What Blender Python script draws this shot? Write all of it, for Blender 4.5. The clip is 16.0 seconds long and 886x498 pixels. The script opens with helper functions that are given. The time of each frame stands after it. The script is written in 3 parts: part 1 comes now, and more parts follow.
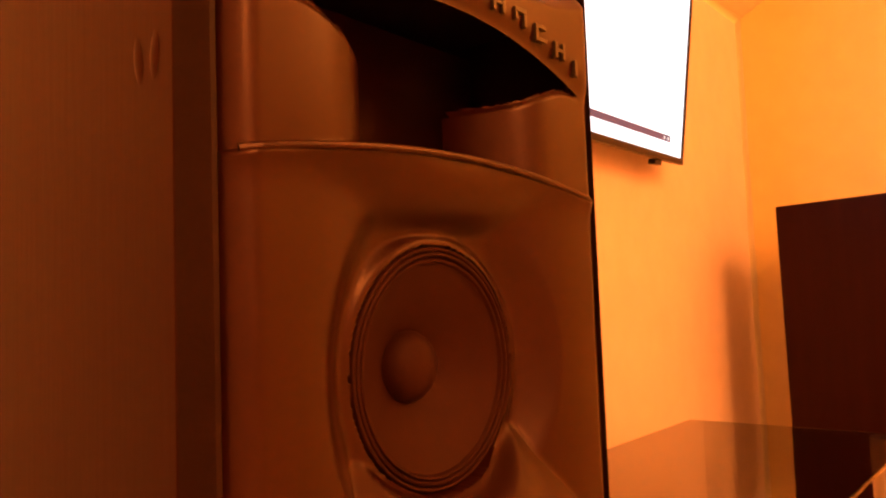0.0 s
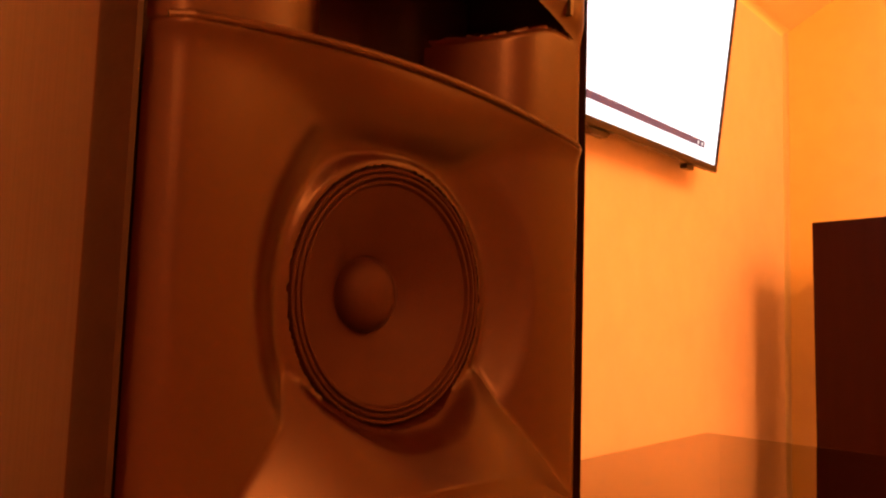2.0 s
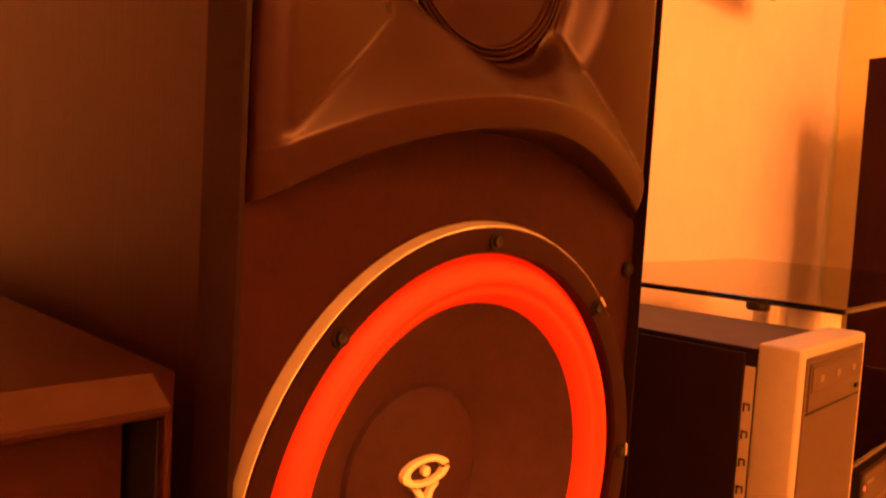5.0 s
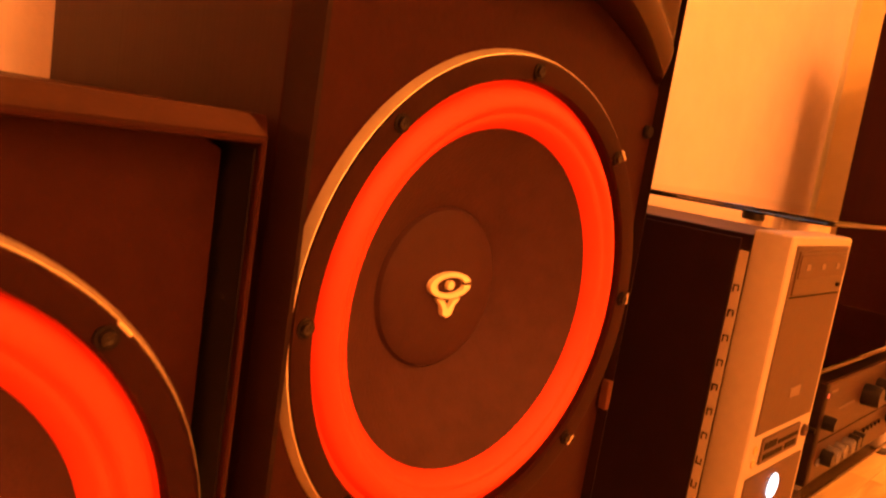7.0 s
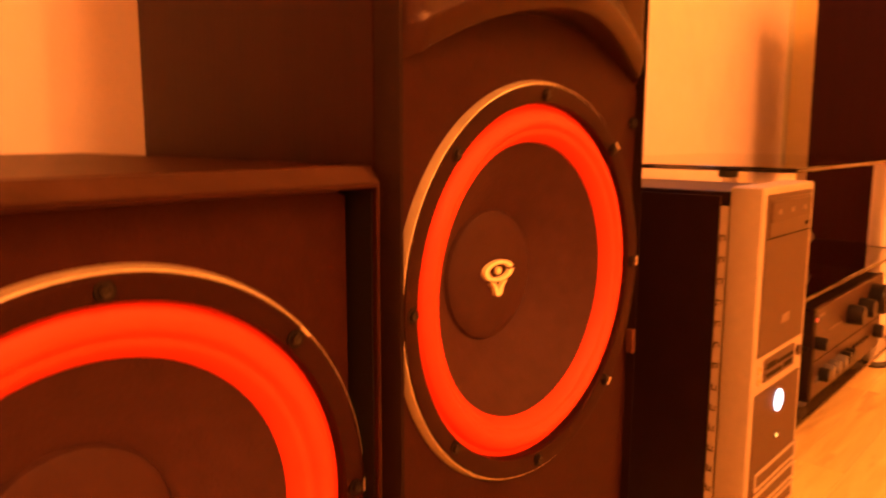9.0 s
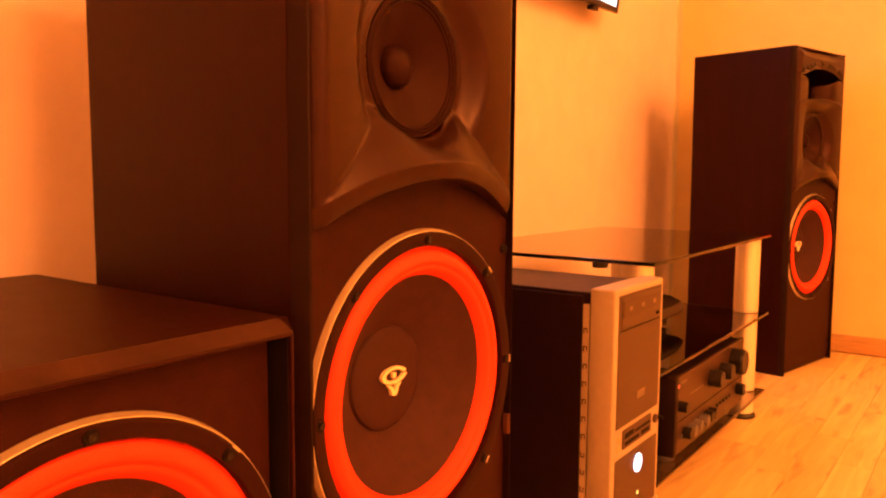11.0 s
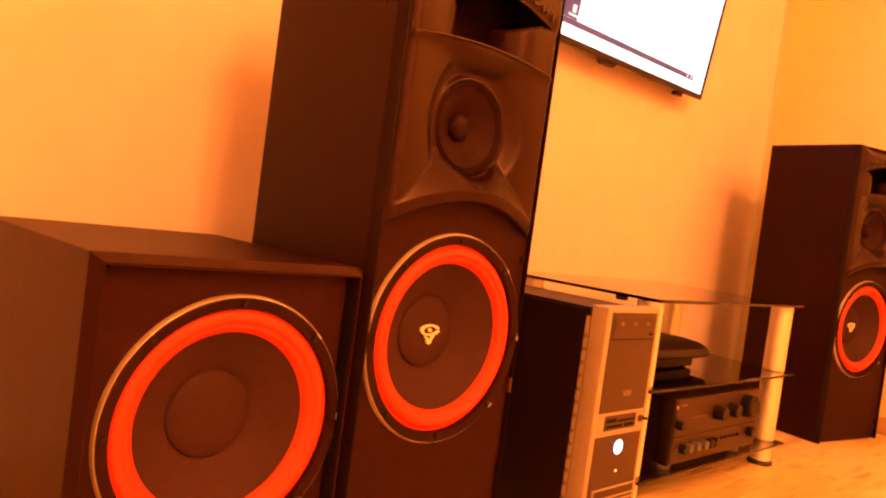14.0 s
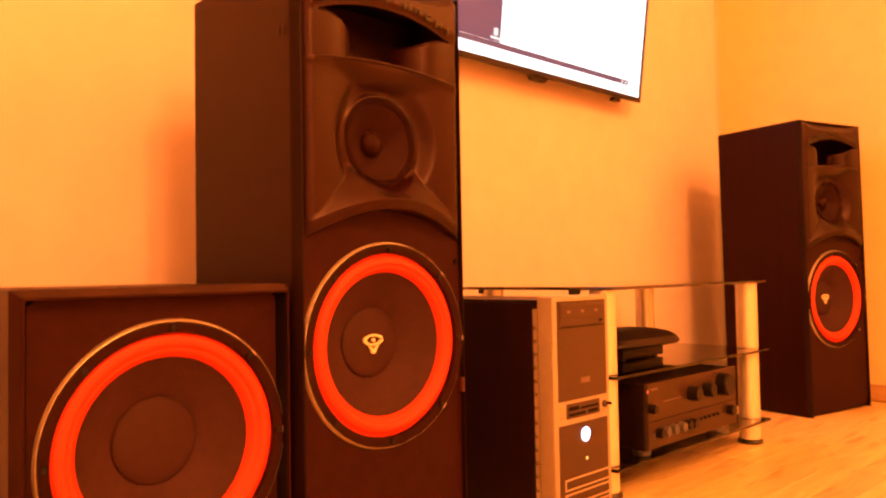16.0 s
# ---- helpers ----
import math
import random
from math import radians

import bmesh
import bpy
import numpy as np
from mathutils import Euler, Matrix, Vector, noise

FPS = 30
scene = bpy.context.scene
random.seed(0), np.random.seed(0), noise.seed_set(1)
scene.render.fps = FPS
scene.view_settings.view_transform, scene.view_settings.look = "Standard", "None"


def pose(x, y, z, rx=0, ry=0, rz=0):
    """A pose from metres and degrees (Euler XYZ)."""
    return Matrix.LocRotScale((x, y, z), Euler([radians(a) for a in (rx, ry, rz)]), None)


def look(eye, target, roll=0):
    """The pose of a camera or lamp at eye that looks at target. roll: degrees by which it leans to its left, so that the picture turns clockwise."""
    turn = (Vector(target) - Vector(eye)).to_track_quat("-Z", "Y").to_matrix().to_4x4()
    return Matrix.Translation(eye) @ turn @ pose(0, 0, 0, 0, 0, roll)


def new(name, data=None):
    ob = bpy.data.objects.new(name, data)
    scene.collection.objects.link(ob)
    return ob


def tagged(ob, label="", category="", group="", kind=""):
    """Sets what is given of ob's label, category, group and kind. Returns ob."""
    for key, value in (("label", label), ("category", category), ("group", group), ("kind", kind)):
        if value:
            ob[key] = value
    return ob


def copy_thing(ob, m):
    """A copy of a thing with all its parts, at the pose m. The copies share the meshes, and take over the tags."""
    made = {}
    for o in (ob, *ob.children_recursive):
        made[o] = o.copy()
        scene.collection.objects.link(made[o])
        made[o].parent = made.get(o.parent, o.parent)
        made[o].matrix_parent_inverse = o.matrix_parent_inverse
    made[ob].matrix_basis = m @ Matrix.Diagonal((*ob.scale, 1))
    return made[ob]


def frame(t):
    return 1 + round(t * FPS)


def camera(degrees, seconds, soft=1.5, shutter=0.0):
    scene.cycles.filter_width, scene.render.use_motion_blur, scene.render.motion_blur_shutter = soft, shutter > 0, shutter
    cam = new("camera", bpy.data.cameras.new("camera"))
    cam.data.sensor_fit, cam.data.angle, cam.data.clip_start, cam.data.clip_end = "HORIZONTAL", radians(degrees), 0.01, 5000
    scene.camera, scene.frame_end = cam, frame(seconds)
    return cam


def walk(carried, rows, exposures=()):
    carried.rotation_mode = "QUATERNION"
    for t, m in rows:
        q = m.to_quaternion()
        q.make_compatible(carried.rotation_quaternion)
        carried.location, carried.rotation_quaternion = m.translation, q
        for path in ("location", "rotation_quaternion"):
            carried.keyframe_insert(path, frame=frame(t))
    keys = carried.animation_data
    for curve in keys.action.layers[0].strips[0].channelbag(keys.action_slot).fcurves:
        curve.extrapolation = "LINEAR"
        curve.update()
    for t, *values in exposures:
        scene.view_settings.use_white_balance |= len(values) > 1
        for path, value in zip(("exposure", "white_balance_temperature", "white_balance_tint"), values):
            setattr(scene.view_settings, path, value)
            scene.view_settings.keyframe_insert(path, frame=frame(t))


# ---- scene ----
cam = camera(60.6, 16.0, soft=2.1, shutter=0.5)
PATH = [
    (0, (-0.331, -0.262, 0.716), (1.203, 1.014, 0.857), -2.1),
    (0.5, (-0.318, -0.267, 0.708), (1.226, 0.999, 0.829), 0.4),
    (1, (-0.294, -0.275, 0.707), (1.221, 1.018, 0.885), 0.8),
    (1.5, (-0.284, -0.278, 0.69), (1.2, 1.048, 0.884), 1.8),
    (2, (-0.283, -0.276, 0.669), (1.182, 1.075, 0.845), 1.8),
    (2.5, (-0.316, -0.299, 0.638), (1.123, 1.085, 0.761), 1.8),
    (3, (-0.304, -0.285, 0.615), (1.122, 1.117, 0.666), 1.8),
    (3.5, (-0.305, -0.277, 0.596), (1.118, 1.127, 0.598), 1.9),
    (4, (-0.307, -0.271, 0.578), (1.117, 1.133, 0.534), 2.3),
    (4.2, (-0.307, -0.27, 0.569), (1.112, 1.137, 0.512), 2.1),
    (6.3, (-0.349, -0.266, 0.494), (1.09, 1.098, 0.233), 5.5),
    (6.5, (-0.354, -0.268, 0.489), (1.088, 1.094, 0.23), 5.5),
    (7, (-0.366, -0.284, 0.466), (1.082, 1.063, 0.174), 8.9),
    (7.5, (-0.395, -0.287, 0.449), (1.034, 1.073, 0.122), 7.3),
    (8, (-0.408, -0.296, 0.448), (1.013, 1.073, 0.123), 3.9),
    (8.5, (-0.435, -0.312, 0.444), (1.01, 1.033, 0.124), 3.6),
    (9, (-0.491, -0.334, 0.482), (0.98, 0.987, 0.182), 0.2),
    (9.5, (-0.522, -0.377, 0.515), (1.074, 0.803, 0.27), -3.4),
    (9.6, (-0.528, -0.376, 0.519), (1.083, 0.781, 0.266), -2.5),
    (10, (-0.554, -0.396, 0.544), (1.066, 0.754, 0.322), 0.0),
    (10.2, (-0.554, -0.405, 0.548), (1.058, 0.762, 0.347), -0.1),
    (12.3, (-0.701, -0.57, 0.618), (0.854, 0.674, 0.429), 3.0),
    (12.5, (-0.721, -0.599, 0.616), (0.795, 0.695, 0.453), 4.0),
    (13, (-0.781, -0.681, 0.602), (0.67, 0.691, 0.488), 6.1),
    (13.5, (-0.807, -0.742, 0.574), (0.596, 0.681, 0.489), 6.6),
    (14, (-0.8, -0.779, 0.542), (0.596, 0.651, 0.461), 7.7),
    (14.5, (-0.803, -0.799, 0.519), (0.612, 0.614, 0.466), 8.6),
    (15, (-0.79, -0.821, 0.493), (0.64, 0.577, 0.456), 8.8),
    (15.5, (-0.775, -0.85, 0.475), (0.625, 0.579, 0.489), 5.3),
    (16, (-0.747, -0.897, 0.473), (0.636, 0.547, 0.537), -1.0),
]
walk(cam, [(t, look(eye, target, roll)) for t, eye, target, roll in PATH], [(0, -0.18), (4, -0.17), (7, 0.0), (12, 0.03), (16, 0.05)])

# ---- light ----
world = bpy.data.worlds.new("room_dark")
world.use_nodes = True
world.node_tree.nodes["Background"].inputs[0].default_value = (0.01, 0.006, 0.003, 1)
scene.world = world
LAMP_COLOUR = (1.0, 0.285, 0.048)


def point_lamp(name, at, watts, radius, colour=LAMP_COLOUR):
    data = bpy.data.lights.new(name, "POINT")
    data.energy, data.shadow_soft_size, data.color = watts, radius, colour
    new(name, data).location = at


point_lamp("ceiling_lamp_light", (-0.29, -2.70, 3.05), 232, 0.09)
point_lamp("ceiling_lamp_light", (1.80, -1.70, 2.00), 62, 0.30)
point_lamp("ceiling_lamp_light", (-0.95, -3.20, 2.4), 225, 0.25)


# ---- materials ----
def nodes_of(name):
    m = bpy.data.materials.new(name)
    m.use_nodes = True
    return m, m.node_tree, m.node_tree.nodes["Principled BSDF"]


def surface(name, colour, rough=0.5, metal=0.0, vary=0.15, scale=40.0, stretch=(1, 1, 1), bump=0.05, fine=400.0, specular=0.5, blotch=3.0, coat=0.0, tint=(1, 1, 1)):
    """A paint, plastic or metal with variation at two scales and fine relief."""
    m, tree, bsdf = nodes_of(name)
    add, link = tree.nodes.new, tree.links.new
    where = add("ShaderNodeTexCoord")
    place = add("ShaderNodeMapping")
    place.inputs["Scale"].default_value = stretch
    link(where.outputs["Object"], place.inputs["Vector"])
    grain, large = add("ShaderNodeTexNoise"), add("ShaderNodeTexNoise")
    grain.inputs["Scale"].default_value, grain.inputs["Detail"].default_value = scale, 6
    large.inputs["Scale"].default_value, large.inputs["Detail"].default_value = blotch, 3
    link(place.outputs[0], grain.inputs["Vector"])
    link(where.outputs["Object"], large.inputs["Vector"])
    both = add("ShaderNodeMath")
    both.operation = "MULTIPLY_ADD"
    link(grain.outputs[0], both.inputs[0])
    both.inputs[1].default_value = 0.65
    half = add("ShaderNodeMath")
    half.operation = "MULTIPLY"
    half.inputs[1].default_value = 0.35
    link(large.outputs[0], half.inputs[0])
    link(half.outputs[0], both.inputs[2])
    ramp = add("ShaderNodeValToRGB")
    ramp.color_ramp.elements[0].position, ramp.color_ramp.elements[1].position = 0.3, 0.7
    ramp.color_ramp.elements[0].color = (*[c * (1 - vary) for c in colour], 1)
    ramp.color_ramp.elements[1].color = (*[min(1, c * (1 + vary)) for c in colour], 1)
    link(both.outputs[0], ramp.inputs[0])
    link(ramp.outputs[0], bsdf.inputs["Base Color"])
    gloss = add("ShaderNodeMapRange")
    gloss.inputs["To Min"].default_value, gloss.inputs["To Max"].default_value = max(0.02, rough - 0.06), min(1, rough + 0.06)
    link(both.outputs[0], gloss.inputs["Value"])
    link(gloss.outputs[0], bsdf.inputs["Roughness"])
    bsdf.inputs["Metallic"].default_value = metal
    bsdf.inputs["Specular IOR Level"].default_value = specular
    bsdf.inputs["Coat Weight"].default_value = coat
    bsdf.inputs["Specular Tint"].default_value = (*tint, 1)
    if bump:
        relief, fine_noise = add("ShaderNodeBump"), add("ShaderNodeTexNoise")
        fine_noise.inputs["Scale"].default_value = fine
        link(place.outputs[0], fine_noise.inputs["Vector"])
        relief.inputs["Strength"].default_value, relief.inputs["Distance"].default_value = bump, 0.002
        link(fine_noise.outputs[0], relief.inputs["Height"])
        link(relief.outputs[0], bsdf.inputs["Normal"])
    return m


def glowing(name, colour, strength):
    m, tree, bsdf = nodes_of(name)
    bsdf.inputs["Base Color"].default_value = (0.02, 0.02, 0.02, 1)
    bsdf.inputs["Emission Color"].default_value = (*colour, 1)
    bsdf.inputs["Emission Strength"].default_value = strength
    bsdf.inputs["Roughness"].default_value = 0.25
    return m


def smoked_glass(name):
    m, tree, bsdf = nodes_of(name)
    bsdf.inputs["Base Color"].default_value = (0.22, 0.19, 0.17, 1)
    bsdf.inputs["Transmission Weight"].default_value = 1.0
    bsdf.inputs["Roughness"].default_value = 0.0
    bsdf.inputs["IOR"].default_value = 1.5
    return m


def wood_floor(name):
    m, tree, bsdf = nodes_of(name)
    add, link = tree.nodes.new, tree.links.new
    where, info, place = add("ShaderNodeTexCoord"), add("ShaderNodeObjectInfo"), add("ShaderNodeMapping")
    place.inputs["Scale"].default_value = (1.6, 15, 15)
    shift = add("ShaderNodeVectorMath")
    shift.operation = "MULTIPLY_ADD"
    link(info.outputs["Random"], shift.inputs[0])
    shift.inputs[1].default_value = (17, 9, 5)
    link(where.outputs["Object"], shift.inputs[2])
    link(shift.outputs[0], place.inputs["Vector"])
    grain = add("ShaderNodeTexNoise")
    grain.inputs["Scale"].default_value, grain.inputs["Detail"].default_value, grain.inputs["Distortion"].default_value = 2.0, 8, 1.6
    link(place.outputs[0], grain.inputs["Vector"])
    large = add("ShaderNodeTexNoise")
    large.inputs["Scale"].default_value = 2.6
    link(shift.outputs[0], large.inputs["Vector"])
    ramp = add("ShaderNodeValToRGB")
    ramp.color_ramp.elements[0].position, ramp.color_ramp.elements[1].position = 0.28, 0.72
    ramp.color_ramp.elements[0].color, ramp.color_ramp.elements[1].color = (0.62, 0.455, 0.20, 1), (0.80, 0.65, 0.33, 1)
    link(grain.outputs[0], ramp.inputs[0])
    tone = add("ShaderNodeMapRange")
    tone.inputs["To Min"].default_value, tone.inputs["To Max"].default_value = 0.86, 1.08
    link(info.outputs["Random"], tone.inputs["Value"])
    mixed = add("ShaderNodeVectorMath")
    mixed.operation = "SCALE"
    link(ramp.outputs[0], mixed.inputs[0])
    link(tone.outputs[0], mixed.inputs["Scale"])
    streak, stretch_it, dark, stained = add("ShaderNodeTexNoise"), add("ShaderNodeMapping"), add("ShaderNodeValToRGB"), add("ShaderNodeMix")
    stretch_it.inputs["Scale"].default_value = (3.0, 14, 14)
    link(shift.outputs[0], stretch_it.inputs["Vector"])
    link(stretch_it.outputs[0], streak.inputs["Vector"])
    streak.inputs["Scale"].default_value, streak.inputs["Detail"].default_value = 1.6, 3
    dark.color_ramp.elements[0].position, dark.color_ramp.elements[1].position = 0.58, 0.70
    dark.color_ramp.elements[0].color, dark.color_ramp.elements[1].color = (0, 0, 0, 1), (0.6, 0.6, 0.6, 1)
    link(streak.outputs[0], dark.inputs[0])
    stained.data_type = "RGBA"
    link(dark.outputs[0], stained.inputs["Factor"])
    link(mixed.outputs[0], stained.inputs["A"])
    stained.inputs["B"].default_value = (0.26, 0.11, 0.03, 1)
    link(stained.outputs["Result"], bsdf.inputs["Base Color"])
    gloss = add("ShaderNodeMapRange")
    gloss.inputs["To Min"].default_value, gloss.inputs["To Max"].default_value = 0.22, 0.42
    link(large.outputs[0], gloss.inputs["Value"])
    link(gloss.outputs[0], bsdf.inputs["Roughness"])
    relief = add("ShaderNodeBump")
    relief.inputs["Strength"].default_value, relief.inputs["Distance"].default_value = 0.08, 0.002
    link(grain.outputs[0], relief.inputs["Height"])
    link(relief.outputs[0], bsdf.inputs["Normal"])
    return m


WALL = surface("wall_paint", (0.76, 0.655, 0.68), 0.75, vary=0.05, scale=14, bump=0.25, fine=160, specular=0.3, blotch=1.5)
WALL_SIDE = surface("side_wall_paint", (0.78, 0.66, 0.33), 0.75, vary=0.05, scale=14, bump=0.25, fine=160, specular=0.3, blotch=1.5)
# paler than the walls: the corner's bounce light is put into this colour
BRIGHT_BEAD = surface("bead_brightened", (0.90, 0.86, 0.72), 0.45, vary=0.03, scale=10, bump=0.05, fine=150)
CEILING = surface("ceiling_paint", (0.80, 0.74, 0.60), 0.8, vary=0.03, scale=10, bump=0.2, fine=150, specular=0.3)
EDGE = surface("edge_vinyl", (0.0105, 0.0030, 0.0025), 0.5, vary=0.2, scale=60, bump=0.1, fine=300, specular=0.12)
PALE_VINYL = surface("pale_vinyl_edge", (0.042, 0.0185, 0.0130), 0.75, vary=0.35, scale=40, bump=0.15, fine=300, specular=0.1, blotch=18)
VINYL = surface("black_ash_vinyl", (0.0168, 0.0037, 0.0022), 0.42, vary=0.2, scale=6, stretch=(6, 6, 0.4), bump=0.05, fine=40, specular=0.125, blotch=6, tint=(1.0, 0.62, 0.62))
BAFFLE = surface("baffle_vinyl", (0.0210, 0.0054, 0.0036), 0.55, vary=0.2, scale=60, bump=0.1, fine=300, specular=0.1, tint=(1.0, 0.62, 0.62))
MOULDING = surface("moulded_plastic", (0.0120, 0.0016, 0.0010), 0.32, vary=0.08, scale=30, bump=0.0, fine=500, specular=0.28, blotch=8, tint=(1.0, 0.70, 0.66))
SEAM = surface("seam_black", (0.006, 0.0032, 0.0035), 0.7, vary=0.1, bump=0, specular=0.15)
FLANGE = surface("driver_flange", (0.0145, 0.0036, 0.0024), 0.55, vary=0.15, scale=80, bump=0.1, fine=500, specular=0.13, tint=(1.0, 0.62, 0.62))
RIM = surface("machined_rim", (0.66, 0.57, 0.45), 0.34, metal=0.6, vary=0.08, scale=120, bump=0.03, fine=600)
RUBBER_RED = surface("red_foam_roll", (0.80, 0.046, 0.016), 0.58, vary=0.10, scale=50, bump=0.12, fine=700, specular=0.3, blotch=14)
CONE = surface("paper_cone", (0.042, 0.0155, 0.0155), 0.7, vary=0.2, scale=70, bump=0.25, fine=350, specular=0.15, blotch=16)
CAP = surface("dust_cap", (0.037, 0.0132, 0.0128), 0.66, vary=0.15, scale=80, bump=0.15, fine=420, specular=0.15)
MID_CONE = surface("mid_cone", (0.0145, 0.0034, 0.0018), 0.60, vary=0.12, scale=50, bump=0.06, fine=500, specular=0.16, tint=(1.0, 0.62, 0.62))
EMBLEM = surface("cream_emblem", (0.80, 0.72, 0.55), 0.5, vary=0.06, bump=0.03)
EMBOSS = surface("raised_badge", (0.022, 0.016, 0.014), 0.4, vary=0.1, bump=0.03)
SCREW = surface("screw_black", (0.011, 0.006, 0.005), 0.45, metal=0.1, vary=0.1, bump=0, specular=0.25)
TAB = surface("bare_fibreboard", (0.060, 0.017, 0.008), 0.7, vary=0.2, bump=0.1, specular=0.2)
GLASS = smoked_glass("smoked_glass")
POLE = surface("brushed_aluminium", (0.82, 0.78, 0.72), 0.38, metal=0.55, vary=0.06, scale=60, stretch=(6, 6, 0.4), bump=0.04)
DARK_PLASTIC = surface("dark_plastic", (0.02, 0.018, 0.017), 0.4, vary=0.2, bump=0.08, fine=600)
PC_SIDE = surface("pc_side_steel", (0.0115, 0.0040, 0.0058), 0.45, vary=0.2, bump=0.05, specular=0.15)
PC_SILVER = surface("pc_silver_plastic", (0.335, 0.29, 0.25), 0.45, vary=0.06, scale=90, bump=0.05, fine=700)
PC_GREY = surface("pc_grey_panel", (0.047, 0.024, 0.018), 0.50, vary=0.1, scale=90, bump=0.06, fine=700)
PC_DRIVE = surface("pc_drive_grey", (0.042, 0.021, 0.016), 0.45, vary=0.1, bump=0.04)
STEEL = surface("bare_steel", (0.46, 0.40, 0.34), 0.4, metal=0.3, vary=0.1, bump=0.03)
AMP_FRONT = surface("amp_front_metal", (0.034, 0.0130, 0.0098), 0.45, metal=0.2, vary=0.08, scale=40, stretch=(0.5, 6, 6), bump=0.05)
AMP_CASE = surface("amp_case_steel", (0.010, 0.0042, 0.0046), 0.5, vary=0.2, bump=0.1, fine=500, specular=0.12)
KNOB = surface("knob_black", (0.009, 0.007, 0.010), 0.35, vary=0.1, bump=0.02, specular=0.2)
KNOB_SILVER = surface("knob_silver", (0.12, 0.12, 0.16), 0.38, metal=0.6, vary=0.08, bump=0.02)
PRINT = surface("printed_mark", (0.15, 0.115, 0.10), 0.5, vary=0.1, bump=0)
BOX_BLACK = surface("black_case", (0.014, 0.006, 0.005), 0.46, vary=0.1, bump=0.03, specular=0.25)
TV_BLACK = surface("tv_bezel_black", (0.016, 0.009, 0.010), 0.32, vary=0.1, bump=0.02, specular=0.3)
SCREEN = glowing("screen_white", (1.0, 0.955, 0.98), 2.0)
SCREEN_DARK = glowing("screen_dark", (0.108, 0.062, 0.128), 1.0)
SCREEN_BAR = glowing("screen_bar", (0.118, 0.072, 0.126), 1.0)
SCREEN_ICON = glowing("screen_icon", (0.95, 0.93, 0.92), 1.1)
LED_WHITE = glowing("power_light", (0.75, 0.82, 1.0), 3.0)
LED_AMBER = glowing("disk_light", (1.0, 0.55, 0.12), 1.6)
LED_RED = glowing("standby_light", (1.0, 0.10, 0.03), 0.9)
PLANK = wood_floor("laminate_plank")
SKIRTING = surface("varnished_skirting", (0.50, 0.32, 0.15), 0.35, vary=0.2, scale=14, stretch=(12, 1, 12), bump=0.05, fine=80)
SUBFLOOR = surface("plank_joint", (0.42, 0.29, 0.14), 0.7, vary=0.1, bump=0)


# ---- mesh helpers ----
def part(name, bm, material, parent=None, label="", smooth=True, crease=20):
    """Link a bmesh as one mesh object, under a thing or a part."""
    data = bpy.data.meshes.new(name)
    bm.normal_update()
    bm.to_mesh(data)
    bm.free()
    data.materials.append(material)
    if smooth:
        for f in data.polygons:
            f.use_smooth = True
        data.set_sharp_from_angle(angle=radians(crease))
    ob = new(name, data)
    ob.parent = parent
    if label:
        tagged(ob, label)
    return ob


def thing(name, label, category, at=None, group="", kind=""):
    ob = new(name)
    ob.empty_display_size = 0.05
    if at:
        ob.matrix_basis = at
    return tagged(ob, label, category, group, kind)


def block(bounds, bevel=0.0, steps=2):
    x0, x1, y0, y1, z0, z1 = bounds
    bm = bmesh.new()
    bmesh.ops.create_cube(bm, size=1)
    for v in bm.verts:
        v.co = ((x0 + x1) / 2 + v.co.x * (x1 - x0), (y0 + y1) / 2 + v.co.y * (y1 - y0), (z0 + z1) / 2 + v.co.z * (z1 - z0))
    if bevel:
        bmesh.ops.bevel(bm, geom=bm.edges[:], offset=bevel, segments=steps, affect="EDGES", profile=0.5)
    return bm


def turned(profile, at, steps=64, axis="y", closed=False):
    """A body of revolution: profile rows of (radius, depth) along +y or +z from a place."""
    bm = bmesh.new()
    rings = []
    for r, d in profile:
        ring = []
        for k in range(steps):
            a = 2 * math.pi * k / steps
            off = (r * math.cos(a), d, r * math.sin(a)) if axis == "y" else (r * math.cos(a), r * math.sin(a), d)
            ring.append(bm.verts.new(Vector(at) + Vector(off)))
            if r == 0:
                break
        rings.append(ring)
    for a, b in zip(rings, rings[1:]):
        for k in range(steps):
            n = (k + 1) % steps
            corner = [a[k % len(a)], a[n % len(a)], b[n % len(b)], b[k % len(b)]]
            some = list(dict.fromkeys(corner))
            if len(some) > 2:
                bm.faces.new(some)
    bmesh.ops.recalc_face_normals(bm, faces=bm.faces[:])
    return bm


def sheet(across, along, place):
    """A grid of across x along cells: place(u, v) for u, v from 0 to 1."""
    bm = bmesh.new()
    grid = [[bm.verts.new(place(i / across, j / along)) for i in range(across + 1)] for j in range(along + 1)]
    for j in range(along):
        for i in range(across):
            bm.faces.new((grid[j][i], grid[j][i + 1], grid[j + 1][i + 1], grid[j + 1][i]))
    return bm


def prism(outline, y0, y1):
    """An outline in x and z, drawn out from y0 to y1."""
    bm = bmesh.new()
    a = [bm.verts.new((x, y0, z)) for x, z in outline]
    b = [bm.verts.new((x, y1, z)) for x, z in outline]
    bm.faces.new(a)
    bm.faces.new(b[::-1])
    for k in range(len(a)):
        n = (k + 1) % len(a)
        bm.faces.new((a[k], b[k], b[n], a[n]))
    bmesh.ops.recalc_face_normals(bm, faces=bm.faces[:])
    return bm


def joined(*many):
    """Several bmeshes as one."""
    out = bmesh.new()
    for bm in many:
        data = bpy.data.meshes.new("joining")
        bm.to_mesh(data)
        bm.free()
        out.from_mesh(data)
        bpy.data.meshes.remove(data)
    return out


